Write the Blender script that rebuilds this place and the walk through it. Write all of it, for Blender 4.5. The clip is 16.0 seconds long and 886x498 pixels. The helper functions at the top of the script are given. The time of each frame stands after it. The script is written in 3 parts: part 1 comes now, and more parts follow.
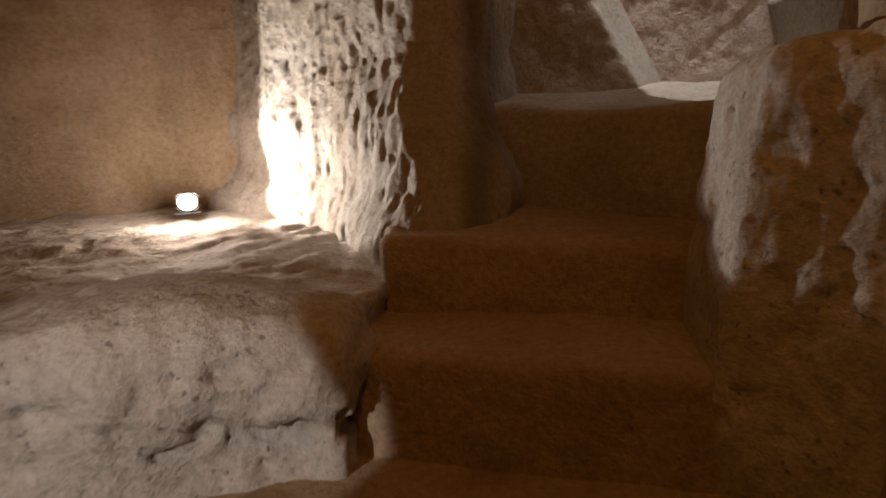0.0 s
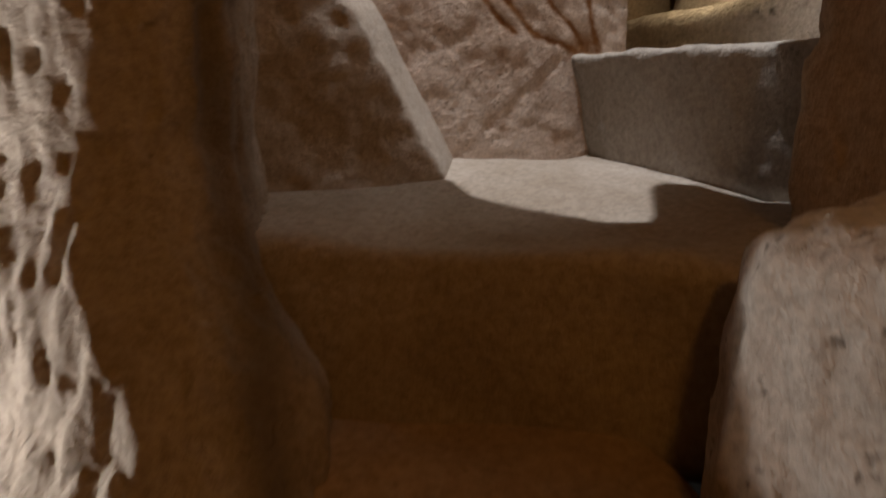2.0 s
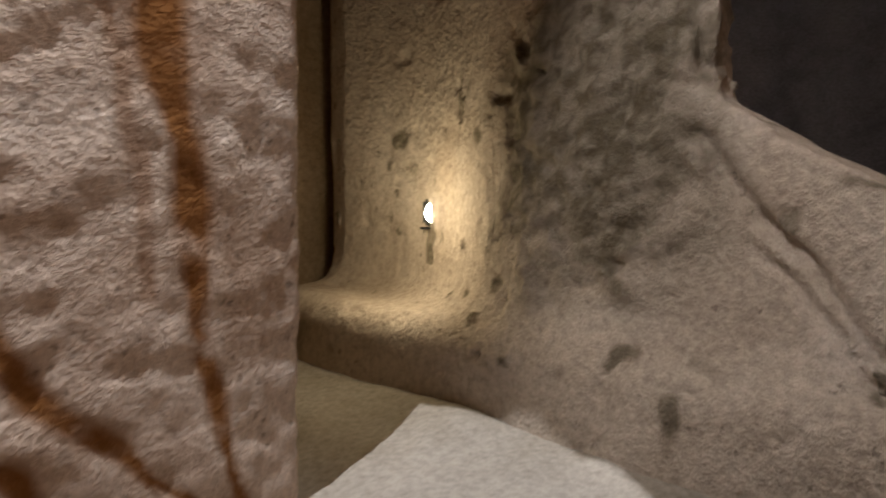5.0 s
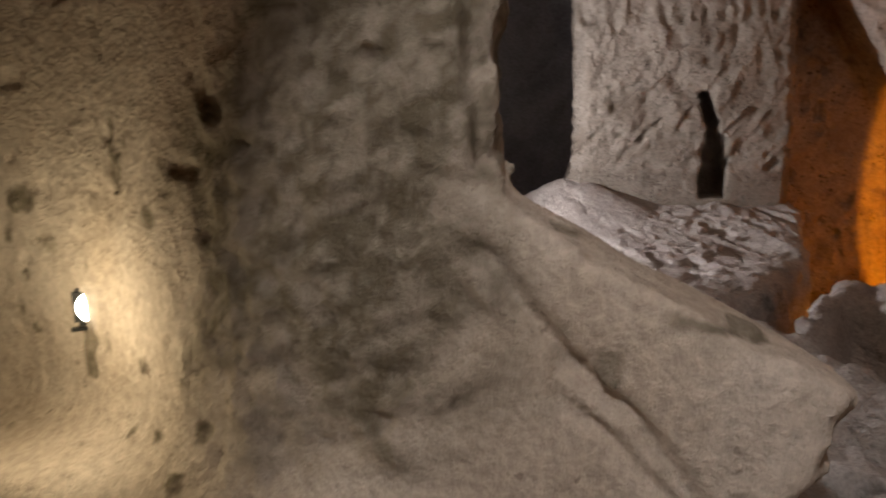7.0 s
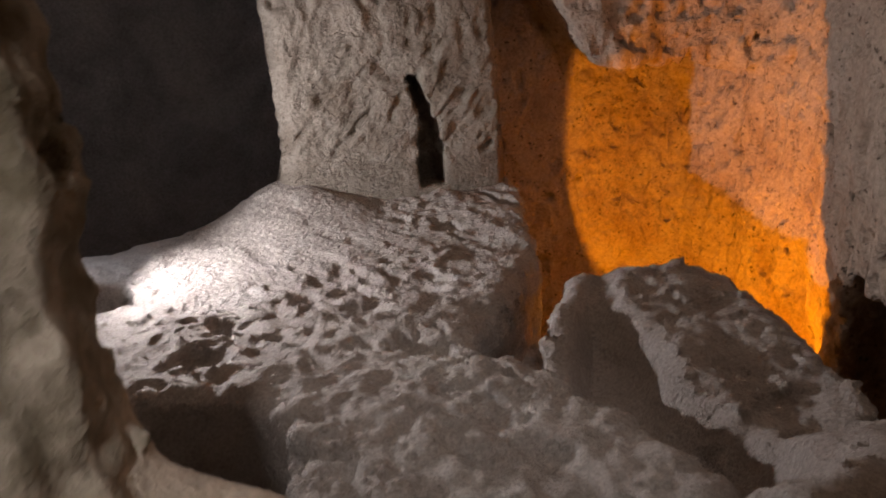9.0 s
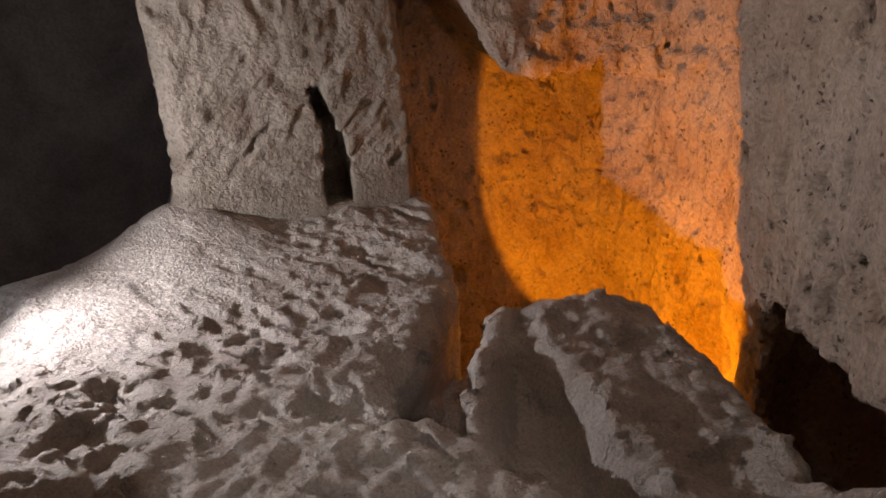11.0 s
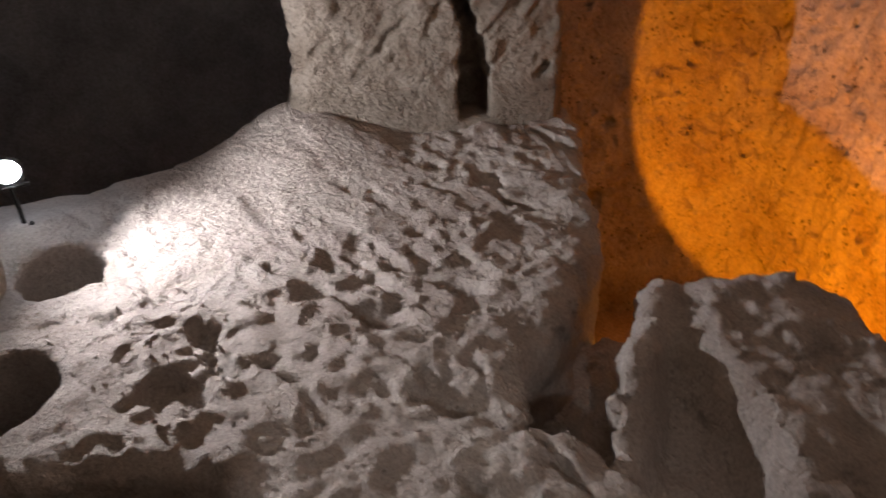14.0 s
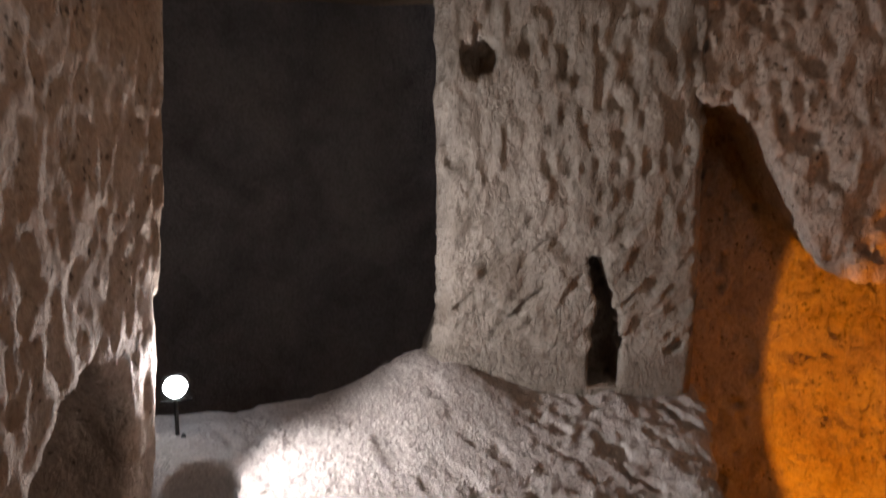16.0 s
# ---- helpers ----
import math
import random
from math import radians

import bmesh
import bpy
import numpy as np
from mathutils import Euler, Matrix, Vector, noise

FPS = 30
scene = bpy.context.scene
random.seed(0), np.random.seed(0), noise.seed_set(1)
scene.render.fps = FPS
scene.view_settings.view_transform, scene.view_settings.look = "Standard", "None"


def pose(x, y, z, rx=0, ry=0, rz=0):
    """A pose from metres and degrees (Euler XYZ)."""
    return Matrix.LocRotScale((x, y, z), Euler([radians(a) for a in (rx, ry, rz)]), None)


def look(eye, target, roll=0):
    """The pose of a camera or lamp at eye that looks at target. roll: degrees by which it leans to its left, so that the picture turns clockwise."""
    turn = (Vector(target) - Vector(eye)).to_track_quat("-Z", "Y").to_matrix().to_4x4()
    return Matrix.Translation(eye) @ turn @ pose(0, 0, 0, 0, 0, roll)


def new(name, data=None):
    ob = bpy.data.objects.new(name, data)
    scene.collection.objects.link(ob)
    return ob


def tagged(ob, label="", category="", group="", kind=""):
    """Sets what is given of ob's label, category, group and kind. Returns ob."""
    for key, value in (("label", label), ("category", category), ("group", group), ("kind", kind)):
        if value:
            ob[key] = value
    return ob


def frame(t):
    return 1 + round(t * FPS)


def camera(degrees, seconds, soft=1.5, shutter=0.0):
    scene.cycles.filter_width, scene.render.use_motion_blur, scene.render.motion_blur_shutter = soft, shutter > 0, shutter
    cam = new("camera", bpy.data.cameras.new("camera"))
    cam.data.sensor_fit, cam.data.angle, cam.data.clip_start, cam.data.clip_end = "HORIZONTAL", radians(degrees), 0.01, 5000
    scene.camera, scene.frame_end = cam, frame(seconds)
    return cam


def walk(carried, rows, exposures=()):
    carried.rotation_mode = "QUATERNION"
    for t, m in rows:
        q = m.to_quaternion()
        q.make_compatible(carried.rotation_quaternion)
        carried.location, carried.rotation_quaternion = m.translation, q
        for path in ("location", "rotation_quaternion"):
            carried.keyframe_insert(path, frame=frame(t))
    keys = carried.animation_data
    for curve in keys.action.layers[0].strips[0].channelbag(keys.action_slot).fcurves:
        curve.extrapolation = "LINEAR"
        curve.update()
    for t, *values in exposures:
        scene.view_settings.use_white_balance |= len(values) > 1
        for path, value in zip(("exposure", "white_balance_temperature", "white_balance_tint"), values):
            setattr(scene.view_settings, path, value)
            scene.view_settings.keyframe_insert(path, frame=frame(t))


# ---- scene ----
cam = camera(62.7, 16.0, shutter=0.5)
PATH = [
    (0, (0.319, 0.255, 1.577), (0.181, 2.206, 1.159), -1.3),
    (0.5, (0.101, 0.604, 1.592), (0.192, 2.555, 1.163), -1.2),
    (1, (0.052, 0.985, 1.642), (0.406, 2.906, 1.215), -0.6),
    (1.5, (0.014, 1.376, 1.725), (0.605, 3.239, 1.297), -0.0),
    (2, (0.057, 1.704, 1.883), (0.833, 3.495, 1.449), 0.1),
    (2.5, (0.168, 1.995, 2.045), (1.09, 3.724, 1.645), 1.1),
    (3, (0.233, 2.3, 2.213), (1.319, 3.939, 1.851), 1.3),
    (3.5, (0.373, 2.555, 2.365), (1.564, 4.13, 2.051), 0.9),
    (4, (0.607, 2.76, 2.517), (1.925, 4.245, 2.278), 0.6),
    (6.5, (1.331, 3.376, 3.059), (3.187, 4.029, 2.702), 0.2),
    (7, (1.492, 3.463, 3.141), (3.402, 3.886, 2.728), -1.2),
    (7.5, (1.623, 3.484, 3.248), (3.551, 3.676, 2.752), -2.7),
    (8, (1.794, 3.448, 3.295), (3.716, 3.414, 2.744), -3.9),
    (8.5, (1.966, 3.416, 3.365), (3.872, 3.236, 2.785), -4.7),
    (9, (2.092, 3.382, 3.428), (3.983, 3.106, 2.84), -5.2),
    (9.5, (2.195, 3.325, 3.471), (4.08, 2.978, 2.901), -6.0),
    (10, (2.234, 3.301, 3.512), (4.111, 2.894, 2.954), -6.1),
    (12.5, (2.795, 3.285, 3.681), (4.518, 2.695, 2.855), -3.3),
    (13, (2.911, 3.264, 3.671), (4.624, 2.79, 2.753), -3.1),
    (13.5, (2.97, 3.248, 3.665), (4.701, 2.931, 2.713), -3.8),
    (14, (3.001, 3.282, 3.689), (4.754, 3.122, 2.74), -3.3),
    (14.5, (3.027, 3.339, 3.71), (4.818, 3.305, 2.82), -2.3),
    (15, (3.024, 3.357, 3.749), (4.87, 3.413, 2.983), -1.1),
    (15.5, (2.96, 3.378, 3.797), (4.874, 3.488, 3.229), 0.2),
    (16, (2.88, 3.408, 3.859), (4.848, 3.519, 3.517), 1.0),
]
walk(cam, [(t, look(eye, target, roll)) for t, eye, target, roll in PATH])

# ---- light ----
world = bpy.data.worlds.new("cave_air")
world.use_nodes = True
world.node_tree.nodes["Background"].inputs[0].default_value = (0.5, 0.42, 0.36, 1)
world.node_tree.nodes["Background"].inputs[1].default_value = 0.01
scene.world = world


def lamp_light(name, place, watts, colour, radius=0.03, target=None, cone=None, blend=0.2):
    """A point lamp, or a spot lamp where a target and a cone are given."""
    data = bpy.data.lights.new(name, "SPOT" if cone else "POINT")
    data.energy, data.color, data.shadow_soft_size = watts, colour, radius
    ob = new(name, data)
    if cone:
        data.spot_size, data.spot_blend = radians(cone), blend
        ob.matrix_world = look(place, target)
    else:
        ob.location = place
    return ob


COOL = (1.0, 0.95, 0.90)
WARM = (1.0, 0.82, 0.52)
ORANGE = (1.0, 0.29, 0.002)
LAMP_LEDGE = Vector((-1.14, 3.68, 1.08))
LAMP_ALCOVE = Vector((3.03, 4.69, 2.62))
LAMP_ROOM = Vector((6.07, 4.83, 2.58))
LAMP_TRENCH = Vector((5.95, 1.95, 1.25))
LAMP_OVERHEAD = Vector((0.6, 3.9, 7.0))
lamp_light("ledge_light", LAMP_LEDGE + Vector((0.03, -0.05, 0.03)), 82, COOL, 0.02, (0.67, 3.83, 2.05), 102, 0.08)
lamp_light("ledge_spill", LAMP_LEDGE + Vector((0.02, -0.10, 0.06)), 15, (1.0, 0.83, 0.70), 0.03)
lamp_light("alcove_light", LAMP_ALCOVE + Vector((-0.26, 0.06, 0.03)), 7, WARM, 0.05)
lamp_light("room_light", LAMP_ROOM + Vector((-0.06, -0.06, 0.12)), 188, (1.0, 0.93, 0.925), 0.03, (5.3, 2.6, 3.45), 176, 0.75)
lamp_light("room_spill", LAMP_ROOM + Vector((0.12, 0.02, 0.12)), 4, (0.78, 0.86, 1.0), 0.04)
lamp_light("trench_light", LAMP_TRENCH, 280, ORANGE, 0.04, (6.8, 0.1, 2.0), 94, 0.06)
lamp_light("trench_spill", LAMP_TRENCH + Vector((0.0, -0.03, 0.03)), 9, (1.0, 0.34, 0.008), 0.05)
# Unseen overhead lamp; an added ceiling mask cuts its pool to shape.
lamp_light("overhead_light", LAMP_OVERHEAD, 1150, (0.97, 0.97, 0.99), 0.012, (1.6, 4.0, 1.8), 54, 0.2)
# Unseen fill lamp added to brighten the streaked wall and slab rim.
lamp_light("passage_fill_light", (1.78, 3.72, 4.55), 52, (1.0, 0.95, 0.92), 0.03, (1.25, 4.3, 2.75), 56, 0.7)
lamp_light("parapet_light", (0.95, 3.55, 4.4), 140, (1.0, 0.93, 0.88), 0.06, (2.75, 3.50, 2.78), 37, 0.6)
# Unseen fill lamp added overhead to brighten the upper room's walls.
lamp_light("room_fill_light", (4.8, 2.2, 4.5), 9, (1.0, 0.84, 0.74), 0.08)
lamp_light("entry_light", (-1.2, -0.2, 1.5), 130, (1.0, 0.90, 0.84), 0.03, (-0.74, 2.1, 0.60), 28, 0.12)
lamp_light("stair_light", (0.15, 0.8, 3.3), 29, (1.0, 0.42, 0.06), 0.12)


# ---- materials ----
def node(tree, kind, **values):
    n = tree.nodes.new(kind)
    for key, value in values.items():
        n.inputs[key].default_value = value
    return n


def rock_material(name, base, dark, light, scale=1.0, bump=0.6, pits=0.5, rough=0.92, stain_colour=(0.12, 0.10, 0.08)):
    """Carved tufa: large stains, fine grain, dark grit and small pits."""
    mat = bpy.data.materials.new(name)
    mat.use_nodes = True
    tree = mat.node_tree
    link = tree.links.new
    bsdf = tree.nodes["Principled BSDF"]
    bsdf.inputs["Roughness"].default_value = rough
    bsdf.inputs["Specular IOR Level"].default_value = 0.08
    geo = tree.nodes.new("ShaderNodeTexCoord")
    stain = node(tree, "ShaderNodeTexNoise", Scale=1.7 * scale, Detail=6.0, Roughness=0.62, Distortion=0.4)
    grain = node(tree, "ShaderNodeTexNoise", Scale=42.0 * scale, Detail=5.0, Roughness=0.7)
    grit = node(tree, "ShaderNodeTexVoronoi", Scale=26.0 * scale)
    mask = node(tree, "ShaderNodeTexNoise", Scale=7.0 * scale, Detail=3.0)
    for n in (stain, grain, mask):
        link(geo.outputs["Object"], n.inputs["Vector"])
    ragged = tree.nodes.new("ShaderNodeVectorMath")
    ragged.operation = "MULTIPLY_ADD"
    ragged.inputs[1].default_value = (0.05 / scale, 0.05 / scale, 0.05 / scale)
    link(grain.outputs["Color"], ragged.inputs[0])
    link(geo.outputs["Object"], ragged.inputs[2])
    link(ragged.outputs["Vector"], grit.inputs["Vector"])
    ramp = tree.nodes.new("ShaderNodeValToRGB")
    el = ramp.color_ramp.elements
    el[0].position, el[0].color = 0.32, (*dark, 1)
    el[1].position, el[1].color = 0.70, (*light, 1)
    mid = el.new(0.5)
    mid.color = (*base, 1)
    link(stain.outputs["Fac"], ramp.inputs["Fac"])
    fine = tree.nodes.new("ShaderNodeMix")
    fine.data_type, fine.blend_type = "RGBA", "MULTIPLY"
    fine.inputs["Factor"].default_value = 0.55
    gr = tree.nodes.new("ShaderNodeValToRGB")
    gr.color_ramp.elements[0].position, gr.color_ramp.elements[0].color = 0.30, (0.45, 0.42, 0.40, 1)
    gr.color_ramp.elements[1].position, gr.color_ramp.elements[1].color = 0.62, (1.12, 1.1, 1.08, 1)
    link(grain.outputs["Fac"], gr.inputs["Fac"])
    link(ramp.outputs["Color"], fine.inputs["A"])
    link(gr.outputs["Color"], fine.inputs["B"])
    # dark inclusions, sparse
    dot = tree.nodes.new("ShaderNodeMapRange")
    dot.inputs["From Min"].default_value, dot.inputs["From Max"].default_value = 0.16, 0.26
    dot.inputs["To Min"].default_value, dot.inputs["To Max"].default_value = 1.0, 0.0
    link(grit.outputs["Distance"], dot.inputs["Value"])
    gate = tree.nodes.new("ShaderNodeMapRange")
    gate.inputs["From Min"].default_value, gate.inputs["From Max"].default_value = 0.56 - 0.12 * pits, 0.66 - 0.10 * pits
    link(mask.outputs["Fac"], gate.inputs["Value"])
    both = tree.nodes.new("ShaderNodeMath")
    both.operation = "MULTIPLY"
    link(dot.outputs["Result"], both.inputs[0])
    link(gate.outputs["Result"], both.inputs[1])
    amount = tree.nodes.new("ShaderNodeMath")
    amount.operation = "MULTIPLY"
    amount.inputs[1].default_value = pits
    link(both.outputs["Value"], amount.inputs[0])
    speck = tree.nodes.new("ShaderNodeMix")
    speck.data_type = "RGBA"
    speck.inputs["B"].default_value = (base[0] * 0.25, base[1] * 0.23, base[2] * 0.22, 1)
    link(amount.outputs["Value"], speck.inputs["Factor"])
    link(fine.outputs["Result"], speck.inputs["A"])
    # stains and darker bands that the rock carries (soot, run-off)
    carried = tree.nodes.new("ShaderNodeAttribute")
    carried.attribute_name = "stain"
    soil = tree.nodes.new("ShaderNodeMix")
    soil.data_type = "RGBA"
    soil.inputs["B"].default_value = (*stain_colour, 1)
    link(carried.outputs["Fac"], soil.inputs["Factor"])
    link(speck.outputs["Result"], soil.inputs["A"])
    link(soil.outputs["Result"], bsdf.inputs["Base Color"])
    # relief: grain and pits
    height = tree.nodes.new("ShaderNodeMath")
    height.operation = "SUBTRACT"
    link(grain.outputs["Fac"], height.inputs[0])
    link(amount.outputs["Value"], height.inputs[1])
    coarse = node(tree, "ShaderNodeTexNoise", Scale=15.0 * scale, Detail=4.0, Roughness=0.65)
    link(geo.outputs["Object"], coarse.inputs["Vector"])
    deeper = tree.nodes.new("ShaderNodeMath")
    deeper.operation = "MULTIPLY_ADD"
    deeper.inputs[1].default_value = 1.6
    link(coarse.outputs["Fac"], deeper.inputs[0])
    link(height.outputs["Value"], deeper.inputs[2])
    height = deeper
    b = node(tree, "ShaderNodeBump", Strength=bump, Distance=0.03)
    link(height.outputs["Value"], b.inputs["Height"])
    link(b.outputs["Normal"], bsdf.inputs["Normal"])
    return mat


def plain_material(name, colour, rough=0.5, metal=0.0):
    mat = bpy.data.materials.new(name)
    mat.use_nodes = True
    tree = mat.node_tree
    bsdf = tree.nodes["Principled BSDF"]
    bsdf.inputs["Roughness"].default_value, bsdf.inputs["Metallic"].default_value = rough, metal
    n = node(tree, "ShaderNodeTexNoise", Scale=60.0, Detail=3.0)
    ramp = tree.nodes.new("ShaderNodeValToRGB")
    ramp.color_ramp.elements[0].color = (*[c * 0.75 for c in colour], 1)
    ramp.color_ramp.elements[1].color = (*[min(1, c * 1.15) for c in colour], 1)
    tree.links.new(n.outputs["Fac"], ramp.inputs["Fac"])
    tree.links.new(ramp.outputs["Color"], bsdf.inputs["Base Color"])
    return mat


def glow_material(name, colour, strength):
    mat = bpy.data.materials.new(name)
    mat.use_nodes = True
    bsdf = mat.node_tree.nodes["Principled BSDF"]
    bsdf.inputs["Emission Color"].default_value = (*colour, 1)
    bsdf.inputs["Emission Strength"].default_value = strength
    return mat


TUFA_PALE = rock_material("pale_tufa", (0.50, 0.45, 0.40), (0.40, 0.35, 0.30), (0.58, 0.54, 0.49), 1.0, 0.5, 0.7)
TUFA_PINK = rock_material("pink_tufa", (0.56, 0.455, 0.38), (0.49, 0.37, 0.29), (0.64, 0.55, 0.48), 1.3, 0.5, 0.6, 0.92, (0.21, 0.092, 0.03))
TUFA_BROWN = rock_material("brown_tufa", (0.40, 0.30, 0.21), (0.28, 0.19, 0.11), (0.47, 0.37, 0.27), 0.9, 0.5, 0.3)
TUFA_GREY = rock_material("grey_tufa", (0.36, 0.32, 0.28), (0.24, 0.20, 0.165), (0.46, 0.41, 0.36), 1.5, 0.9, 0.7)
TUFA_DUST = rock_material("dusty_tufa", (0.51, 0.472, 0.45), (0.43, 0.385, 0.36), (0.58, 0.55, 0.53), 1.6, 0.9, 0.35)
TUFA_SPECKLED = rock_material("speckled_tufa", (0.48, 0.40, 0.34), (0.34, 0.25, 0.19), (0.58, 0.51, 0.45), 0.9, 1.0, 0.8)
# Same tufa as elsewhere, with the far chamber's shade put into its colour.
TUFA_SHADED = rock_material("shade_dark_tufa", (0.25, 0.24, 0.25), (0.16, 0.155, 0.16), (0.31, 0.30, 0.30), 1.0, 0.5, 0.3)
TUFA_WHITE = rock_material("whitish_tufa", (0.56, 0.52, 0.48), (0.46, 0.42, 0.38), (0.63, 0.60, 0.57), 1.0, 0.3, 0.15)
TUFA_STEP = rock_material("dull_tufa", (0.36, 0.31, 0.26), (0.29, 0.24, 0.19), (0.42, 0.37, 0.32), 1.0, 0.35, 0.2)
TUFA_BENCH = rock_material("bench_tufa", (0.35, 0.32, 0.285), (0.28, 0.25, 0.21), (0.41, 0.38, 0.345), 1.0, 0.35, 0.2)
TUFA_PIER = rock_material("chiselled_tufa", (0.38, 0.33, 0.28), (0.30, 0.24, 0.18), (0.45, 0.40, 0.35), 1.1, 0.5, 0.4)
TUFA_ALCOVE = rock_material("sooty_tufa", (0.50, 0.435, 0.37), (0.42, 0.35, 0.285), (0.58, 0.52, 0.46), 0.9, 0.55, 0.5, 0.92, (0.10, 0.083, 0.056))


# ---- shaping of carved rock ----
RNG = np.random.default_rng(7)
LATTICE = RNG.random((32, 32, 32)).astype(np.float32) * 2 - 1


def vnoise(x, y, z):
    """Smooth lattice noise from -1 to 1."""
    xi, yi, zi = np.floor(x).astype(int), np.floor(y).astype(int), np.floor(z).astype(int)
    fx, fy, fz = x - xi, y - yi, z - zi
    fx, fy, fz = (f * f * f * (f * (f * 6 - 15) + 10) for f in (fx, fy, fz))
    x0, y0, z0 = xi & 31, yi & 31, zi & 31
    x1, y1, z1 = (xi + 1) & 31, (yi + 1) & 31, (zi + 1) & 31
    a = LATTICE[x0, y0, z0] * (1 - fx) + LATTICE[x1, y0, z0] * fx
    b = LATTICE[x0, y1, z0] * (1 - fx) + LATTICE[x1, y1, z0] * fx
    c = LATTICE[x0, y0, z1] * (1 - fx) + LATTICE[x1, y0, z1] * fx
    d = LATTICE[x0, y1, z1] * (1 - fx) + LATTICE[x1, y1, z1] * fx
    return (a * (1 - fy) + b * fy) * (1 - fz) + (c * (1 - fy) + d * fy) * fz


def fbm(x, y, z, f, octaves=3, gain=0.5):
    total, amp = 0.0, 1.0
    for k in range(octaves):
        u, v = 0.8 * x - 0.6 * y, 0.6 * x + 0.8 * y
        x, y, z = u, 0.8 * v - 0.6 * z, 0.6 * v + 0.8 * z
        total = total + amp * vnoise(x * f + 5.3 * k, y * f + 1.7 * k, z * f + 9.1 * k)
        f, amp = f * 2.03, amp * gain
    return total


def step01(a, b, v):
    t = np.clip((v - a) / (b - a), 0, 1)
    return t * t * (3 - 2 * t)


def smin(a, b, k):
    h = np.clip(0.5 + 0.5 * (b - a) / k, 0, 1)
    return b * (1 - h) + a * h - k * h * (1 - h)


def smax(a, b, k):
    return -smin(-a, -b, k)


def box(x, y, z, lo, hi, r=0.03):
    """Distance to a box with rounded edges."""
    q = [abs(v - (l + h) / 2) - (h - l) / 2 + r for v, l, h in zip((x, y, z), lo, hi)]
    outside = np.sqrt(sum(np.maximum(v, 0) ** 2 for v in q))
    return outside + np.minimum(np.maximum(np.maximum(q[0], q[1]), q[2]), 0) - r


def ball(x, y, z, centre, radii):
    k = np.sqrt(((x - centre[0]) / radii[0]) ** 2 + ((y - centre[1]) / radii[1]) ** 2 + ((z - centre[2]) / radii[2]) ** 2)
    return (k - 1) * min(radii)


def outline(x, y, points):
    """Distance to a polygon in the plan; negative inside."""
    best, sign = None, 1.0
    n = len(points)
    for i in range(n):
        ax, ay = points[i]
        bx, by = points[(i + 1) % n]
        ex, ey = bx - ax, by - ay
        wx, wy = x - ax, y - ay
        t = np.clip((wx * ex + wy * ey) / (ex * ex + ey * ey), 0, 1)
        d = (wx - ex * t) ** 2 + (wy - ey * t) ** 2
        best = d if best is None else np.minimum(best, d)
        c1, c2, c3 = y >= ay, y < by, ex * wy > ey * wx
        flip = (c1 & c2 & c3) | (~c1 & ~c2 & ~c3)
        sign = sign * np.where(flip, -1.0, 1.0)
    return sign * np.sqrt(best)


def prism(x, y, z, points, z0, z1, r=0.04):
    """Distance to an upright prism over a polygon, edges rounded."""
    q = outline(x, y, points) + r
    w = np.maximum(z0 - z, z - z1) + r
    return np.minimum(np.maximum(q, w), 0) + np.sqrt(np.maximum(q, 0) ** 2 + np.maximum(w, 0) ** 2) - r


def nets(d, lo, res):
    """Surface of d = 0 on a grid, as vertices and quads."""
    s = d < 0
    count = np.zeros([n - 1 for n in d.shape], np.uint8)
    for i in (0, 1):
        for j in (0, 1):
            for k in (0, 1):
                count += s[i:d.shape[0] - 1 + i, j:d.shape[1] - 1 + j, k:d.shape[2] - 1 + k]
    cells = np.argwhere((count > 0) & (count < 8))
    index = np.full(count.shape, -1, np.int32)
    index[tuple(cells.T)] = np.arange(len(cells))
    total, hits = np.zeros((len(cells), 3)), np.zeros(len(cells))
    for axis in range(3):
        for u in (0, 1):
            for v in (0, 1):
                a = np.insert([u, v], axis, 0)
                b = np.insert([u, v], axis, 1)
                da, db = d[tuple((cells + a).T)], d[tuple((cells + b).T)]
                cross = (da < 0) != (db < 0)
                t = np.where(cross, da / np.where(cross, da - db, 1), 0)
                p = cells + a + 0.0
                p[:, axis] += t
                total[cross] += p[cross]
                hits[cross] += 1
    verts = lo + res * total / hits[:, None]
    quads = []
    for axis in range(3):
        u, v = [(1, 2), (2, 0), (0, 1)][axis]
        a = [slice(1, -1)] * 3
        b = [slice(1, -1)] * 3
        a[axis], b[axis] = slice(0, -1), slice(1, None)
        sa, sb = s[tuple(a)], s[tuple(b)]
        at = np.argwhere(sa != sb)
        inside = sa[tuple(at.T)]
        base = at.copy()
        base[:, u] += 1
        base[:, v] += 1
        eu, ev = np.eye(3, dtype=int)[u], np.eye(3, dtype=int)[v]
        q = np.stack([index[tuple((base - du * eu - dv * ev).T)] for du, dv in ((1, 1), (0, 1), (0, 0), (1, 0))], 1)
        q[~inside] = q[~inside][:, ::-1]
        quads.append(q)
    return verts, np.concatenate(quads)


def main_body(verts, quads):
    """Drops the loose crumbs that relief may cut free of a rock."""
    label = np.arange(len(verts))
    for _ in range(60):
        low = label[quads].min(1)
        fresh = label.copy()
        for k in range(4):
            np.minimum.at(fresh, quads[:, k], low)
        fresh = fresh[fresh]
        if (fresh == label).all():
            break
        label = fresh
    names, sizes = np.unique(label, return_counts=True)
    keep = np.isin(label, names[sizes > 0.02 * len(verts)])
    quads = quads[keep[quads[:, 0]]]
    order = np.cumsum(keep) - 1
    return verts[keep], order[quads]


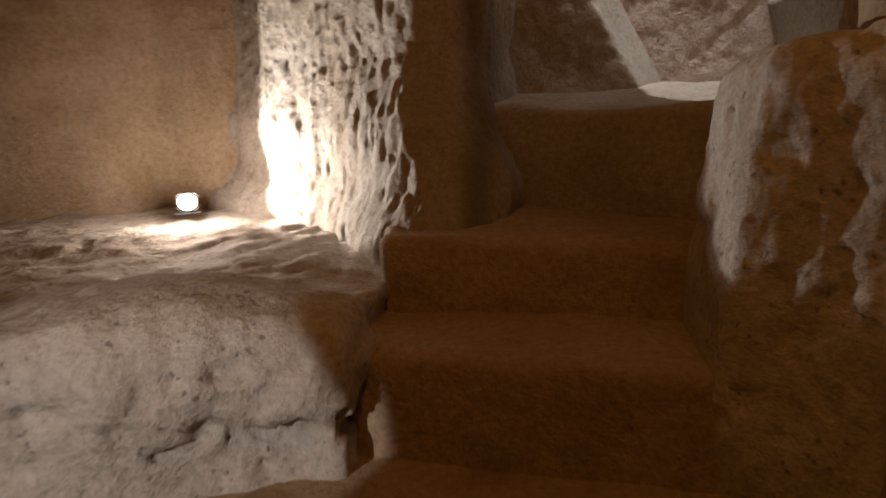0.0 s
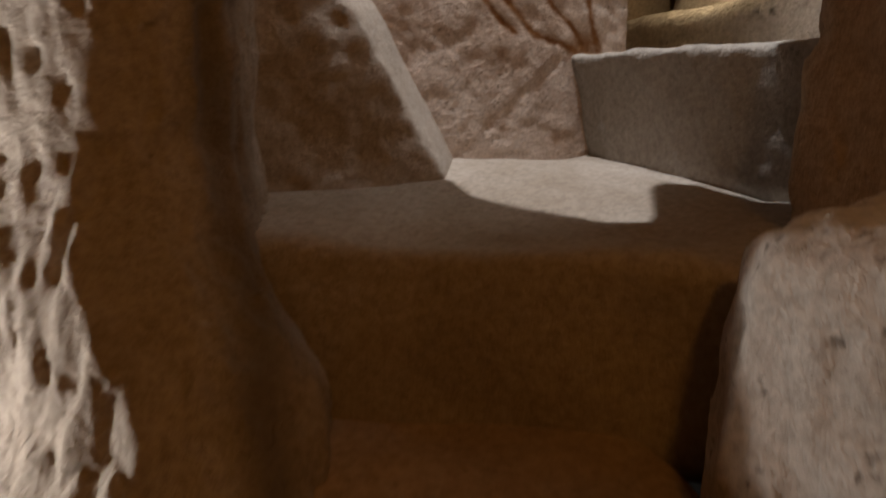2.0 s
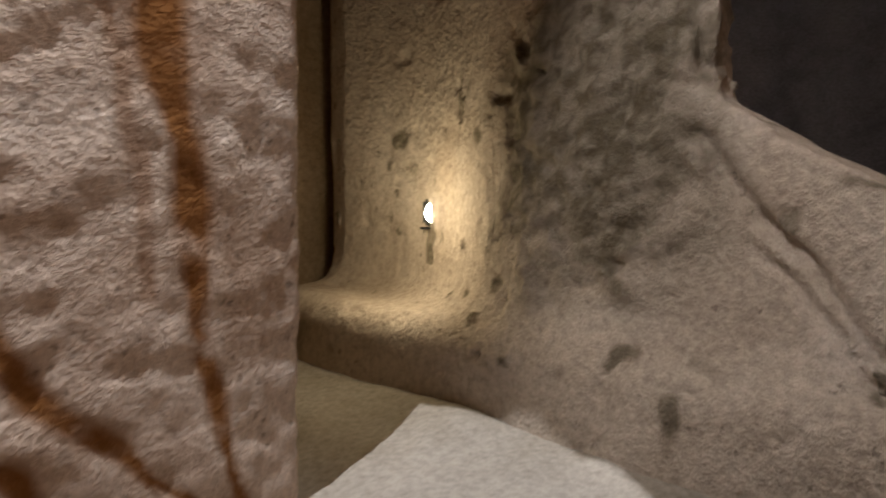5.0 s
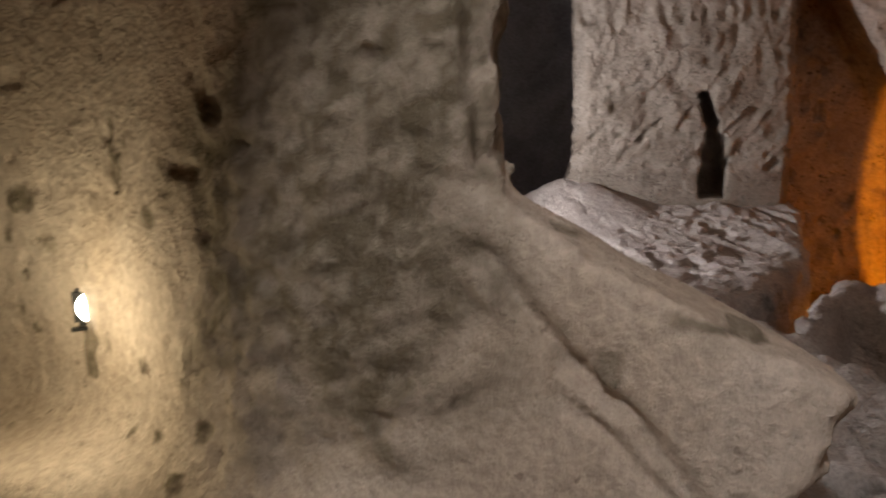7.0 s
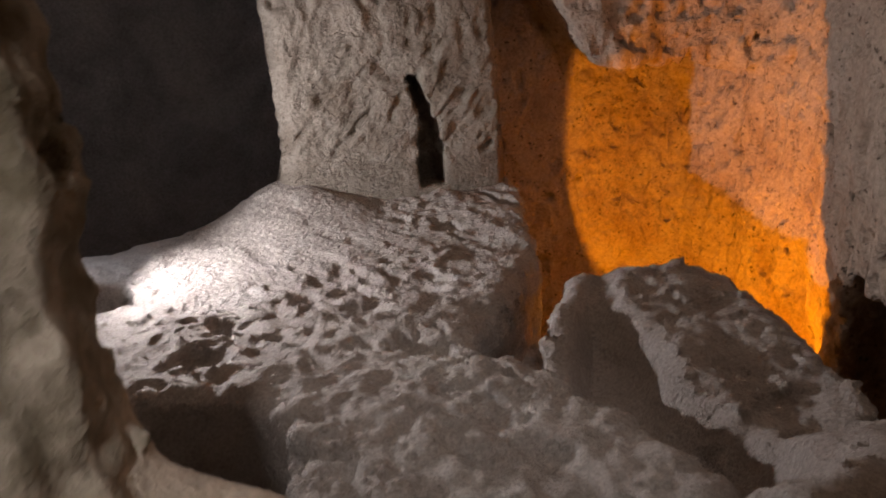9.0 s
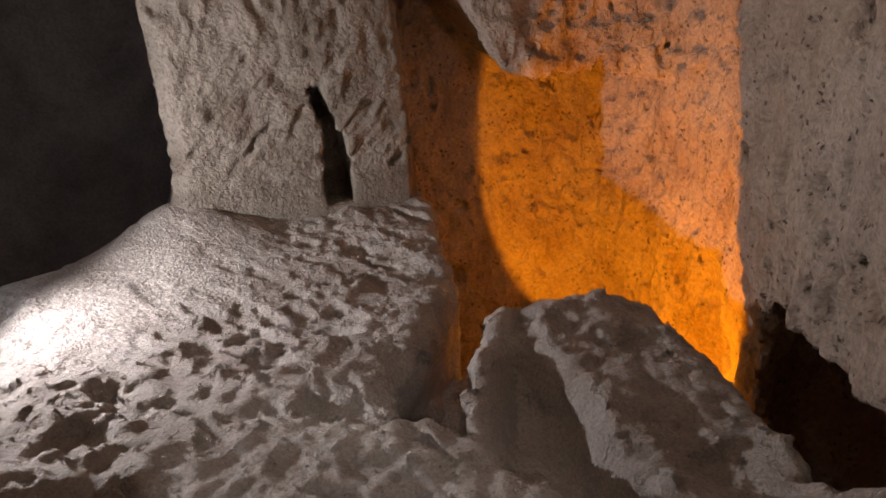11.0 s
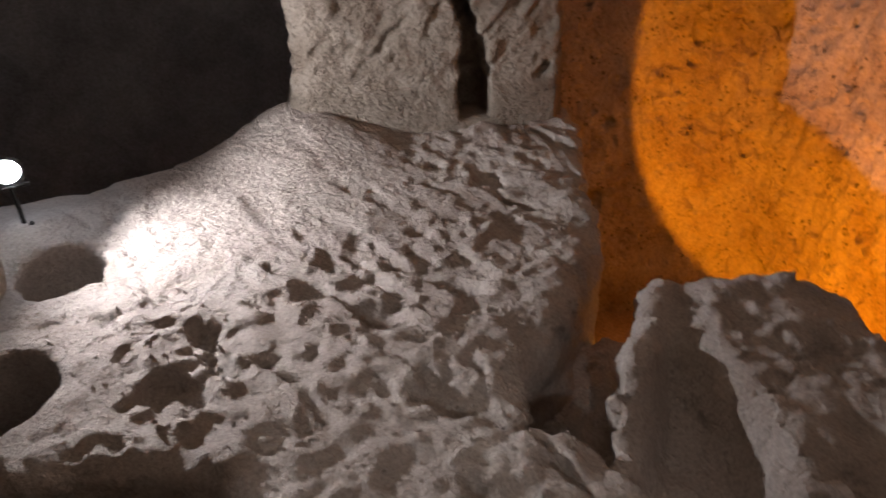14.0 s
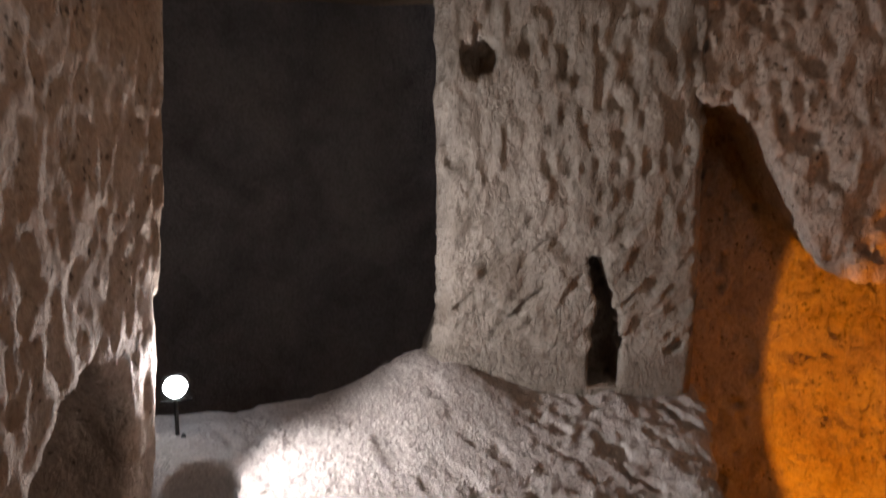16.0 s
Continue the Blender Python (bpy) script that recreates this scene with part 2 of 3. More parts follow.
def rock(name, lo, hi, res, shape, relief, material, parent=None, stain=None):
    """A mesh of carved rock: shape(x, y, z) gives the distance, relief the wear near the surface."""
    lo = np.array(lo, float)
    axes = [lo[i] + res * np.arange(int(round((hi[i] - lo[i]) / res)) + 1) for i in range(3)]
    x, y, z = axes[0][:, None, None], axes[1][None, :, None], axes[2][None, None, :]
    d = np.array(np.broadcast_to(shape(x, y, z), [len(a) for a in axes]), np.float32)
    near = np.argwhere(abs(d) < 0.16)
    px, py, pz = axes[0][near[:, 0]], axes[1][near[:, 1]], axes[2][near[:, 2]]
    d[tuple(near.T)] += relief(px, py, pz).astype(np.float32)
    for axis in range(3):
        edge = [slice(None)] * 3
        for e in (0, -1):
            edge[axis] = e
            d[tuple(edge)] = np.maximum(d[tuple(edge)], 0.3 * res)
    verts, quads = nets(d, lo, res)
    verts, quads = main_body(verts, quads)
    mesh = bpy.data.meshes.new(name)
    mesh.vertices.add(len(verts))
    mesh.vertices.foreach_set("co", verts.astype(np.float32).ravel())
    mesh.loops.add(4 * len(quads))
    mesh.loops.foreach_set("vertex_index", quads.astype(np.int32).ravel())
    mesh.polygons.add(len(quads))
    mesh.polygons.foreach_set("loop_start", np.arange(0, 4 * len(quads), 4, dtype=np.int32))
    mesh.polygons.foreach_set("use_smooth", np.ones(len(quads), bool))
    mesh.update(calc_edges=True)
    mesh.materials.append(material)
    if stain:
        marks = mesh.attributes.new("stain", "FLOAT", "POINT")
        marks.data.foreach_set("value", np.clip(stain(*verts.T), 0, 1).astype(np.float32))
    ob = new(name, mesh)
    ob.parent = parent
    return ob


def part(name, bm, material, parent, label=""):
    mesh = bpy.data.meshes.new(name)
    bm.to_mesh(mesh)
    bm.free()
    mesh.materials.append(material)
    ob = new(name, mesh)
    ob.parent = parent
    return tagged(ob, label)


# relief of surfaces
def worn(x, y, z):
    return 0.022 * fbm(x, y, z, 2.2, 3) + 0.004 * fbm(x, y, z, 17, 2)


def chiselled(x, y, z):
    lean = x + y
    strokes = vnoise((x - y) * 13 + 5 * z, lean * 13 + 3 * z, z * 6 - 5 * lean + 2 * vnoise(x * 4, y * 4, z * 4))
    pits = step01(0.30, 0.70, vnoise(x * 16 + 4, y * 16, z * 11))
    big = step01(0.45, 0.75, vnoise(x * 6, y * 6 + 8, z * 5))
    return 0.025 * fbm(x, y, z, 1.6, 2) + 0.016 * strokes + 0.022 * pits + 0.025 * big + 0.007 * fbm(x, y, z, 19, 2)


def striated(x, y, z):
    """Long upright chisel strokes."""
    wave = vnoise(x * 3, y * 3, z * 2)
    strokes = vnoise((x - y) * 20 + 1.5 * wave, (x + y) * 20, z * 4.5 + 2 * wave)
    pits = step01(0.25, 0.6, vnoise(x * 34 + 4, y * 34, z * 18))
    big = step01(0.55, 0.8, vnoise(x * 10, y * 10 + 3, z * 9))
    return 0.016 * fbm(x, y, z, 1.6, 2) + 0.018 * strokes + 0.015 * pits + 0.005 * big + 0.005 * fbm(x, y, z, 24, 2)


def pitted(x, y, z):
    pits = step01(0.40, 0.72, vnoise(x * 15 + 4, y * 15, z * 12))
    return 0.020 * fbm(x, y, z, 1.7, 3) + 0.014 * pits + 0.006 * fbm(x, y, z, 18, 2)


def plain_rock(x, y, z):
    return 0.04 * fbm(x, y, z, 1.3, 4)


def structure(ob, label, category):
    return tagged(ob, label, category, kind="structure")


# ---- lower chamber: ledge, stairs, walls ----
def ledge_shape(x, y, z):
    d = prism(x, y, z, [(-0.13, 2.17), (-0.09, 2.36), (0.02, 2.82), (0.15, 3.4), (0.2, 3.9), (-0.5, 4.6), (-3.2, 4.6), (-3.2, 1.2), (-1.6, 1.80), (-0.5, 2.10)], -0.2, 0.97, 0.07)
    mound = ball(x, y, z, (-0.75, 2.35, 0.80), (0.6, 0.35, 0.24))
    sag = 0.05 * step01(2.35, 2.6, y) * step01(3.5, 2.8, y)
    d = smin(d + sag, mound, 0.08)
    return d


def ledge_relief(x, y, z):
    pits = step01(0.30, 0.7, vnoise(x * 13, y * 13, z * 13)) * step01(0.95, 0.80, z)
    holes = step01(0.05, 0.75, fbm(x, y, z + 3, 5.5, 4, 0.6)) * step01(0.80, 0.60, z)
    ripple = vnoise(x * 5 + y * 4, (y - x) * 22, z * 4) * step01(2.6, 2.9, y) * 0.016
    return worn(x, y, z) + 0.020 * pits + 0.055 * holes + 0.008 * fbm(x, y, z, 15, 2) + ripple


structure(rock("rock_ledge", (-3.0, 1.3, -0.1), (0.5, 4.5, 1.35), 0.022, ledge_shape, ledge_relief, TUFA_PALE),
          "pale carved tufa ledge with a worn pitted front", "rock ledge")

PIER = [(-0.05, 3.38), (0.14, 3.36), (0.30, 3.45), (0.42, 3.95), (0.6, 4.7), (-1.6, 4.7), (-1.05, 4.26)]


def pier_shape(x, y, z):
    """The pier's foot sweeps forward to meet the ledge."""
    return prism(x - 0.10 * np.exp(-((z - 1.20) / 0.16) ** 2), y + 0.51 * (0.45 + 0.55 * step01(-0.5, -0.02, x)) * np.clip((1.75 - z) / 0.72, 0, 1) ** 1.1, z, PIER, 0.5, 5.0, 0.07)


# Darker band down the right edge of the pier.
def pier_dark_band(x, y, z):
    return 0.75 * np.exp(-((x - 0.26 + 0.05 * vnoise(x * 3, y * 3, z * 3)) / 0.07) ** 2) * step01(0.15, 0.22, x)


structure(rock("wall_pier", (-1.5, 2.6, 0.85), (0.8, 4.75, 3.6), 0.015, pier_shape, lambda x, y, z: striated(x, y, z) * (1 - 0.2 * step01(1.8, 1.35, z)), TUFA_PIER, None, pier_dark_band),
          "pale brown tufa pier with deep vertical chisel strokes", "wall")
structure(rock("wall_back", (-3.2, 3.0, 0.8), (-0.8, 4.9, 4.0), 0.04,
               lambda x, y, z: prism(x, y, z, [(-0.9, 4.25), (-0.9, 4.9), (-3.2, 4.9), (-3.2, 3.5), (-2.4, 3.85), (-1.5, 4.25)], 0, 5, 0.06), worn, TUFA_BROWN),
          "brown-grey tufa wall behind the ledge lamp", "wall")

stairs = new("stone_stairs")
tagged(stairs, "worn brown steps carved into the tufa", "stairs", kind="structure")


def step(lo, hi, skew, slope, r):
    def shape(x, y, z):
        return box(x, y - skew * (0.5 - x) - slope * (z - hi[2]), z - 0.04 * (y - lo[1]), lo, hi, r)
    pad = 0.12
    return rock("step", [v - pad for v in lo], [v + pad + (0.1 if i == 2 else 0) for i, v in enumerate(hi)], 0.022, shape, worn, TUFA_BROWN, stairs)


step((-0.6, 0.95, -0.1), (1.25, 2.6, 0.42), 0.0, 0.1, 0.05)
step((-0.6, 2.26, 0.1), (1.05, 3.0, 0.81), 0.15, 0.12, 0.05)
step((-0.1, 2.70, 0.4), (1.10, 3.5, 1.08), 0.14, 0.12, 0.04)


def landing_shape(x, y, z):
    front = [(0.15, 3.62), (0.36, 3.47), (0.72, 3.22), (1.03, 2.98), (1.25, 2.75), (2.1, 2.5), (2.1, 4.5), (0.15, 4.5)]
    d = outline(x, y - 0.30 * np.minimum(z - 1.5, 0) * step01(1.0, 0.4, x), front) + 0.04
    w = np.maximum(0.8 - z, z - 1.52 - 0.10 * np.clip(y - 3.4, 0, 0.9)) + 0.04
    return np.minimum(np.maximum(d, w), 0) + np.sqrt(np.maximum(d, 0) ** 2 + np.maximum(w, 0) ** 2) - 0.04


structure(rock("landing_floor", (0.0, 2.5, 1.0), (2.1, 4.5, 1.8), 0.022, landing_shape, worn, TUFA_STEP),
          "dusty brown landing at the head of the stairs", "floor")

SHOULDER = [(1.30, -0.5), (1.32, 1.84), (1.13, 2.04), (0.93, 2.20), (0.91, 2.58), (1.03, 2.72), (1.7, 2.66), (1.7, -0.5)]


def shoulder_shape(x, y, z):
    """Its crown climbs towards the entry."""
    d = prism(x - 0.12 * np.clip(z - 1.0, 0, 0.75), y, z, SHOULDER, -1, 2.6, 0.12)
    return smax(d, (z - 1.69 - 0.10 * np.maximum(x - 1.08, 0) - 0.70 * np.clip(2.1 - y, 0, 1.2)) * 0.8, 0.10)


structure(rock("wall_shoulder", (0.6, -0.4, -0.1), (1.75, 2.95, 2.65), 0.018, shoulder_shape,
               lambda x, y, z: pitted(x, y, z) + 0.016 * striated(x, y, z) / 0.02 * step01(2.25, 2.0, y), TUFA_PALE),
          "low pitted tufa shoulder beside the stairs", "wall")
RIGHT = [(1.25, -0.5), (1.25, 2.2), (1.54, 3.0), (2.2, 2.75), (3.0, 2.35), (3.0, -0.5)]
structure(rock("wall_right", (1.1, -0.4, -0.1), (2.95, 3.15, 4.7), 0.03,
               lambda x, y, z: prism(x, y, z, RIGHT, -1, 6, 0.10), pitted, TUFA_BROWN),
          "brown pitted tufa wall above the stairs", "wall")


# the rounded slab beside the landing
def slab_shape(x, y, z):
    u = x - 0.58 * (y - 3.93)
    top = smax((u - 0.71) * 0.876 + (z - 2.16) * 0.48, (u - 0.71) * 0.62 + (z - 2.17) * 0.78, 0.05)
    d = smax(top, smax(3.93 - y, y - 4.4, 0.02), 0.012)
    return np.maximum(d, np.maximum(-0.1 - x, 1.5 - z))


structure(rock("rock_slab", (0.0, 3.7, 1.4), (1.35, 4.4, 2.75), 0.018, slab_shape, lambda x, y, z: 0.6 * worn(x, y, z) + step01(4.0, 3.94, y) * (0.6 * pitted(x, y, z) + 0.006 * fbm(x, y, z, 26, 2) + 0.01), TUFA_STEP),
          "rounded tufa slab end with a pale worn rim", "rock")


# streaked wall behind the landing
RUNS = (((1.70, 3.6), (1.70, 2.92), (1.75, 2.70), (1.76, 2.45), (1.80, 2.28), (1.87, 2.04)),
        ((1.28, 2.79), (1.34, 2.70), (1.38, 2.56), (1.45, 2.40), (1.57, 2.28), (1.80, 2.05)),
        ((1.40, 2.29), (1.46, 2.19), (1.57, 2.09), (1.76, 2.03)),
        ((1.14, 2.41), (1.25, 2.32), (1.34, 2.21), (1.48, 2.10)),
        ((1.08, 2.68), (1.12, 2.53)), ((0.99, 2.35), (1.06, 2.26)), ((1.50, 3.4), (1.62, 2.95), (1.66, 2.55)))


def runoff(x, y, z):
    """Brown water runs that gather at the corner of the bench."""
    wx, wz = x + 0.011 * fbm(x, y, z, 9, 3), z + 0.011 * fbm(x + 7, y, z, 9, 3)
    total = np.exp(-(np.hypot(x - 1.80, 1.3 * (z - 2.04)) / 0.085) ** 4) * 0.9
    for k, run in enumerate(RUNS):
        near = None
        for (ax, az), (bx, bz) in zip(run, run[1:]):
            ex, ez = bx - ax, bz - az
            t = np.clip(((wx - ax) * ex + (wz - az) * ez) / (ex * ex + ez * ez), 0, 1)
            d = np.hypot(wx - ax - t * ex, wz - az - t * ez)
            near = d if near is None else np.minimum(near, d)
        width = (0.020 + 0.030 * step01(2.45, 2.75, z) * (k == 0)) * (1 + 0.5 * vnoise(x * 6 + k, y, z * 6))
        total = np.maximum(total, (1.0 if k < 4 else 0.6) * step01(width * 1.5, width * 0.5, near))
    blotch = 0.2 * step01(0.25, 0.75, fbm(x, y, 0.7 * z, 11, 4, 0.7))
    return np.maximum(total * step01(-1.5, -0.3, fbm(x, y, z, 14, 2)), blotch)


def streak_relief(x, y, z):
    chips = step01(0.30, 0.8, vnoise(x * 26 + z * 12, y * 26, z * 34 - x * 10))
    return 0.25 * worn(x, y, z) + 0.005 * chips + 0.004 * np.minimum(runoff(x, y, z), 1) + 0.004 * fbm(x, y, z, 16, 2, 0.6)


STREAK = [(0.2, 4.30), (1.78, 4.28), (2.02, 4.30), (2.12, 4.5), (2.2, 5.9), (0.2, 5.9)]
structure(rock("wall_streaked", (0.5, 4.05, 1.3), (2.4, 4.9, 4.6), 0.016,
               lambda x, y, z: prism(x, y, z, STREAK, 0, 6, 0.06), streak_relief, TUFA_PINK, None, runoff),
          "pinkish tufa wall with brown run-off grooves", "wall")


# bench step
def bench_shape(x, y, z):
    d = prism(x + 0.10 * (y - 4.1) - 0.30 * np.clip(2.02 - z, 0, 0.6), y, z, [(1.71, 2.4), (1.71, 4.12), (1.78, 4.5), (2.0, 5.9), (3.2, 5.9), (3.2, 2.4)], 1.2, 2.02, 0.025)
    return d - 0.02 * step01(2.2, 2.9, x)


structure(rock("rock_bench", (1.6, 2.5, 1.4), (3.1, 5.7, 2.25), 0.02, bench_shape, worn, TUFA_BENCH),
          "broad whitish rock step with a dark riser", "rock step")


# alcove wall and parapet under the opening
def alcove_shape(x, y, z):
    wall = prism(x, y, z, [(2.75, 3.635), (2.73, 3.80), (2.745, 3.95), (2.79, 4.15), (2.87, 4.38), (3.00, 4.60), (3.10, 4.82), (3.16, 5.06), (3.18, 5.34), (3.3, 5.55), (3.7, 5.55), (3.7, 4.35), (3.10, 3.88), (2.94, 3.65)], 1.0, 6.0, 0.06)
    low = prism(x, y, z, [(2.67, 2.98), (2.71, 3.7), (2.80, 4.2), (3.05, 4.2), (2.93, 3.6), (2.87, 3.0)], 1.0, 4.0, 0.05)
    top = 2.665 + 0.50 * (y - 3.07) + 0.02 * step01(3.40, 3.64, y) + 6 * step01(3.66, 3.78, y) ** 2
    low = smax(low, (z - top) * 0.85, 0.03)
    broken = 3.025 + 0.30 * np.clip(2.71 - z, 0, 0.35) + 0.025 * vnoise(x * 9, y * 0, z * 16) + 0.012 * vnoise(x * 20, y * 0, z * 38)
    low = smax(low, broken - y, 0.015)
    base = prism(x, y, z, [(2.63, 3.20), (2.65, 3.75), (2.75, 4.2), (2.76, 4.9), (2.84, 5.5), (3.5, 5.5), (3.5, 4.4), (2.9, 3.2)], 1.0, 2.29, 0.09)
    return smin(smin(wall, low, 0.05), base, 0.16)


def soot(x, y, z):
    wob = 0.16 * fbm(x, y, z, 3.5, 3)
    core = step01(0.40, 0.20, abs(y - 3.98 + 0.10 * (z - 2.8)) + wob)
    dots = 0.9 * step01(0.66, 0.76, vnoise(x * 19, y * 19, z * 19 + 3)) * step01(-0.1, 0.3, vnoise(x * 3, y * 3, z * 3))
    dots = np.maximum(dots, 0.9 * step01(0.70, 0.78, vnoise(x * 9 + 2, y * 9, z * 9)))
    return np.maximum(dots, core * step01(2.32, 2.62, z + wob)) * (0.66 + 0.30 * step01(-0.7, 0.7, fbm(x, y + 0.4 * z, z, 26, 3, 0.8)))


def alcove_relief(x, y, z):
    marks = (vnoise(x * 14 + z * 9, y * 20 - z * 14, z * 24 + y * 12) * 0.014 + 0.012 * fbm(x, y, z, 22, 2)) * step01(0.1, 0.6, soot(x, y, z))
    fall = y - 3.62 - 0.95 * (z - 2.81) + 0.035 * vnoise(x * 8, y * 8, z * 8)
    crack = 0.035 * np.exp(-(fall / 0.022) ** 2) * step01(2.95, 2.8, z)
    crack2 = 0.03 * np.exp(-((fall - 0.07) / 0.02) ** 2) * step01(2.66, 2.58, z)
    holes = 0.012 * step01(0.60, 0.78, vnoise(x * 15, y * 15, z * 15))
    return 0.45 * worn(x, y, z) + marks + crack + crack2 + holes


structure(rock("wall_alcove", (2.45, 2.85, 1.9), (3.75, 5.6, 4.6), 0.015, alcove_shape, alcove_relief, TUFA_ALCOVE, None, soot),
          "smooth yellowish tufa wall with soot and a cracked parapet", "wall")

# ---- upper room ----
FLOOR = [(2.8, 3.52), (2.8, 2.55), (3.6, 2.45), (4.5, 2.74), (4.62, 2.90), (4.98, 2.86), (5.26, 2.62), (5.74, 2.37), (6.3, 2.24), (7.2, 2.1), (7.4, 3.6), (7.0, 4.2), (6.60, 4.75), (6.45, 5.2), (6.2, 5.6), (5.4, 5.5), (4.50, 5.3), (4.52, 4.7), (4.62, 4.3), (4.63, 4.02), (4.54, 3.76), (4.34, 3.63), (4.0, 3.60), (3.5, 3.52)]


def floor_height(x, y):
    rise = (0.09 + 0.17 * step01(3.0, 3.6, y)) * step01(0.75, 0.0, np.hypot((x - 7.05) * 0.9, np.maximum(abs(y - 2.95) - 0.65, 0)))
    lip = 0.05 * step01(5.6, 6.4, x)
    sill = 0.07 * np.exp(-((x - 6.08) ** 2 + (y - 4.95) ** 2) / 0.045)
    return 2.19 + rise + lip + sill + 0.03 * step01(3.4, 4.4, y)


def floor_shape(x, y, z):
    d = outline(x, y, FLOOR) + 0.05
    w = np.maximum(1.0 - z, z - floor_height(x, y)) + 0.05
    d = np.minimum(np.maximum(d, w), 0) + np.sqrt(np.maximum(d, 0) ** 2 + np.maximum(w, 0) ** 2) - 0.05
    for cx, cy, rx, ry in ((5.81, 4.63, 0.22, 0.19), (5.00, 4.60, 0.26, 0.24)):
        pit = np.sqrt(((x - cx) / rx) ** 2 + ((y - cy) / ry) ** 2) - 1 + 0 * z
        d = smax(d, -np.maximum(pit * 0.2, 1.75 - z), 0.03)
    return d


HOLLOWS = ((4.9, 3.98, 0.13, 0.075, 0.09), (5.5, 3.59, 0.1, 0.06, 0.08), (5.29, 3.33, 0.13, 0.07, 0.09), (5.44, 2.99, 0.11, 0.06, 0.07), (5.7, 3.76, 0.05, 0.035, 0.05), (6.36, 2.7, 0.11, 0.07, 0.07), (5.05, 3.85, 0.1, 0.05, 0.07), (5.11, 4.18, 0.09, 0.05, 0.06), (5.37, 4.34, 0.09, 0.04, 0.05), (5.22, 3.95, 0.07, 0.04, 0.06), (6.33, 3.31, 0.045, 0.03, 0.05), (5.88, 3.12, 0.08, 0.04, 0.05))


def moon(x, y, z):
    """Hummocks, hollows and grit of a trodden rock floor."""
    up = step01(2.0, 2.12, z)
    dust = np.maximum(step01(1.1, 0.3, np.hypot((x - 6.5) * 0.8, y - 3.75)), step01(-0.75, -0.2, (x - 6.7) * 0.876 + (y - 4.75) * 0.48))
    dust = np.maximum(dust, 0.8 * step01(0.5, 0.3, np.minimum(np.hypot(x - 5.81, y - 4.63), np.hypot(x - 5.0, y - 4.6))))
    u, v = 0.8 * x + 0.6 * y, 0.8 * y - 0.6 * x
    hollow = step01(0.32, 0.75, fbm(u * 0.7, v * 1.6, 0.4 * z, 3.0, 4, 0.55)) * 0.080
    small = step01(0.42, 0.75, fbm(u, v * 1.5, z, 8.5, 2)) * 0.03
    lump = 0.034 * fbm(u * 0.8, v * 1.3, z * 0.3, 2.6, 3)
    rough = 0.015 * fbm(x, y, z, 12, 3, 0.7)
    rim = 0.05 * fbm(x, y, z, 5, 2) * step01(0.25, 0.0, abs(y - 2.5 + 0.5 * (x - 5.5))) * (x < 6.2)
    for cx, cy, rx, ry, deep in HOLLOWS:
        along, across = ((x - cx) * 0.8 + (y - cy) * 0.6) / rx, ((y - cy) * 0.8 - (x - cx) * 0.6) / ry
        hollow = hollow + deep * step01(1.15, 0.65, np.hypot(along, across) + 0.35 * vnoise(x * 11, y * 11, z * 5))
    return up * (1 - 0.75 * dust) * (0.62 * hollow + 0.35 * small + 0.55 * lump + 1.1 * rough + 0.005 * fbm(x, y, z, 31, 1)) + 0.6 * rim + (1 - up) * worn(x, y, z) - 0.025


room_floor = structure(rock("room_floor", (2.85, 2.0, 1.3), (7.5, 5.6, 2.72), 0.016, floor_shape, moon, TUFA_DUST),
          "dusty grey uneven tufa floor with round pits", "floor")


def boulder_shape(x, y, z):
    d = outline(x, y, [(2.9, 2.55), (3.5, 2.62), (4.44, 2.75), (5.26, 2.36), (5.37, 2.25), (5.15, 1.54), (4.80, 1.58), (4.4, 1.66), (4.0, 1.75), (3.4, 1.85), (2.9, 2.0)]) + 0.07
    top = 2.18 + 0.05 * step01(4.3, 5.2, x) - 0.10 * step01(1.75, 1.5, y) + 0.30 * step01(3.9, 3.2, x)
    basin = 0.20 * np.exp(-((y - 2.46 + 0.03 * np.sin(7 * x)) / 0.19) ** 4) * step01(0.05, -0.07, y - 2.35 - 0.50 * (4.97 - x)) * step01(3.2, 3.6, x)
    basin = basin + 0.08 * np.exp(-(((x - 3.95) / 0.25) ** 2 + ((y - 2.05) / 0.12) ** 2))
    w = np.maximum(1.0 - z, z - top + basin) + 0.07
    d = np.minimum(np.maximum(d, w), 0) + np.sqrt(np.maximum(d, 0) ** 2 + np.maximum(w, 0) ** 2) - 0.07
    foot = prism(x, y, z, [(4.3, 2.9), (5.1, 2.9), (5.75, 2.55), (5.65, 2.2), (5.2, 1.9), (4.3, 1.9)], 1.0, 1.70, 0.08)
    return smin(d, foot, 0.05)


def boulder_relief(x, y, z):
    up = step01(1.8, 2.0, z)
    ridge = 0.04 * np.exp(-((y - 2.40 - 0.06 * (x - 4.5) + 0.04 * vnoise(x * 5, y * 5, z * 5)) / 0.12) ** 2) * step01(4.95, 4.72, x) * step01(3.6, 3.9, x)
    return up * (ridge + 0.022 * fbm(x, y, z, 2.6, 2) + 0.014 * step01(0.3, 0.7, vnoise(x * 13, y * 13, z * 13))) + 0.022 * fbm(x, y, z, 11, 4, 0.7)


boulder = rock("boulder", (2.85, 1.3, 1.2), (5.9, 3.0, 2.6), 0.016, boulder_shape, boulder_relief, TUFA_DUST)
tagged(boulder, "dusty grey rock hump beside the floor trench", "boulder")


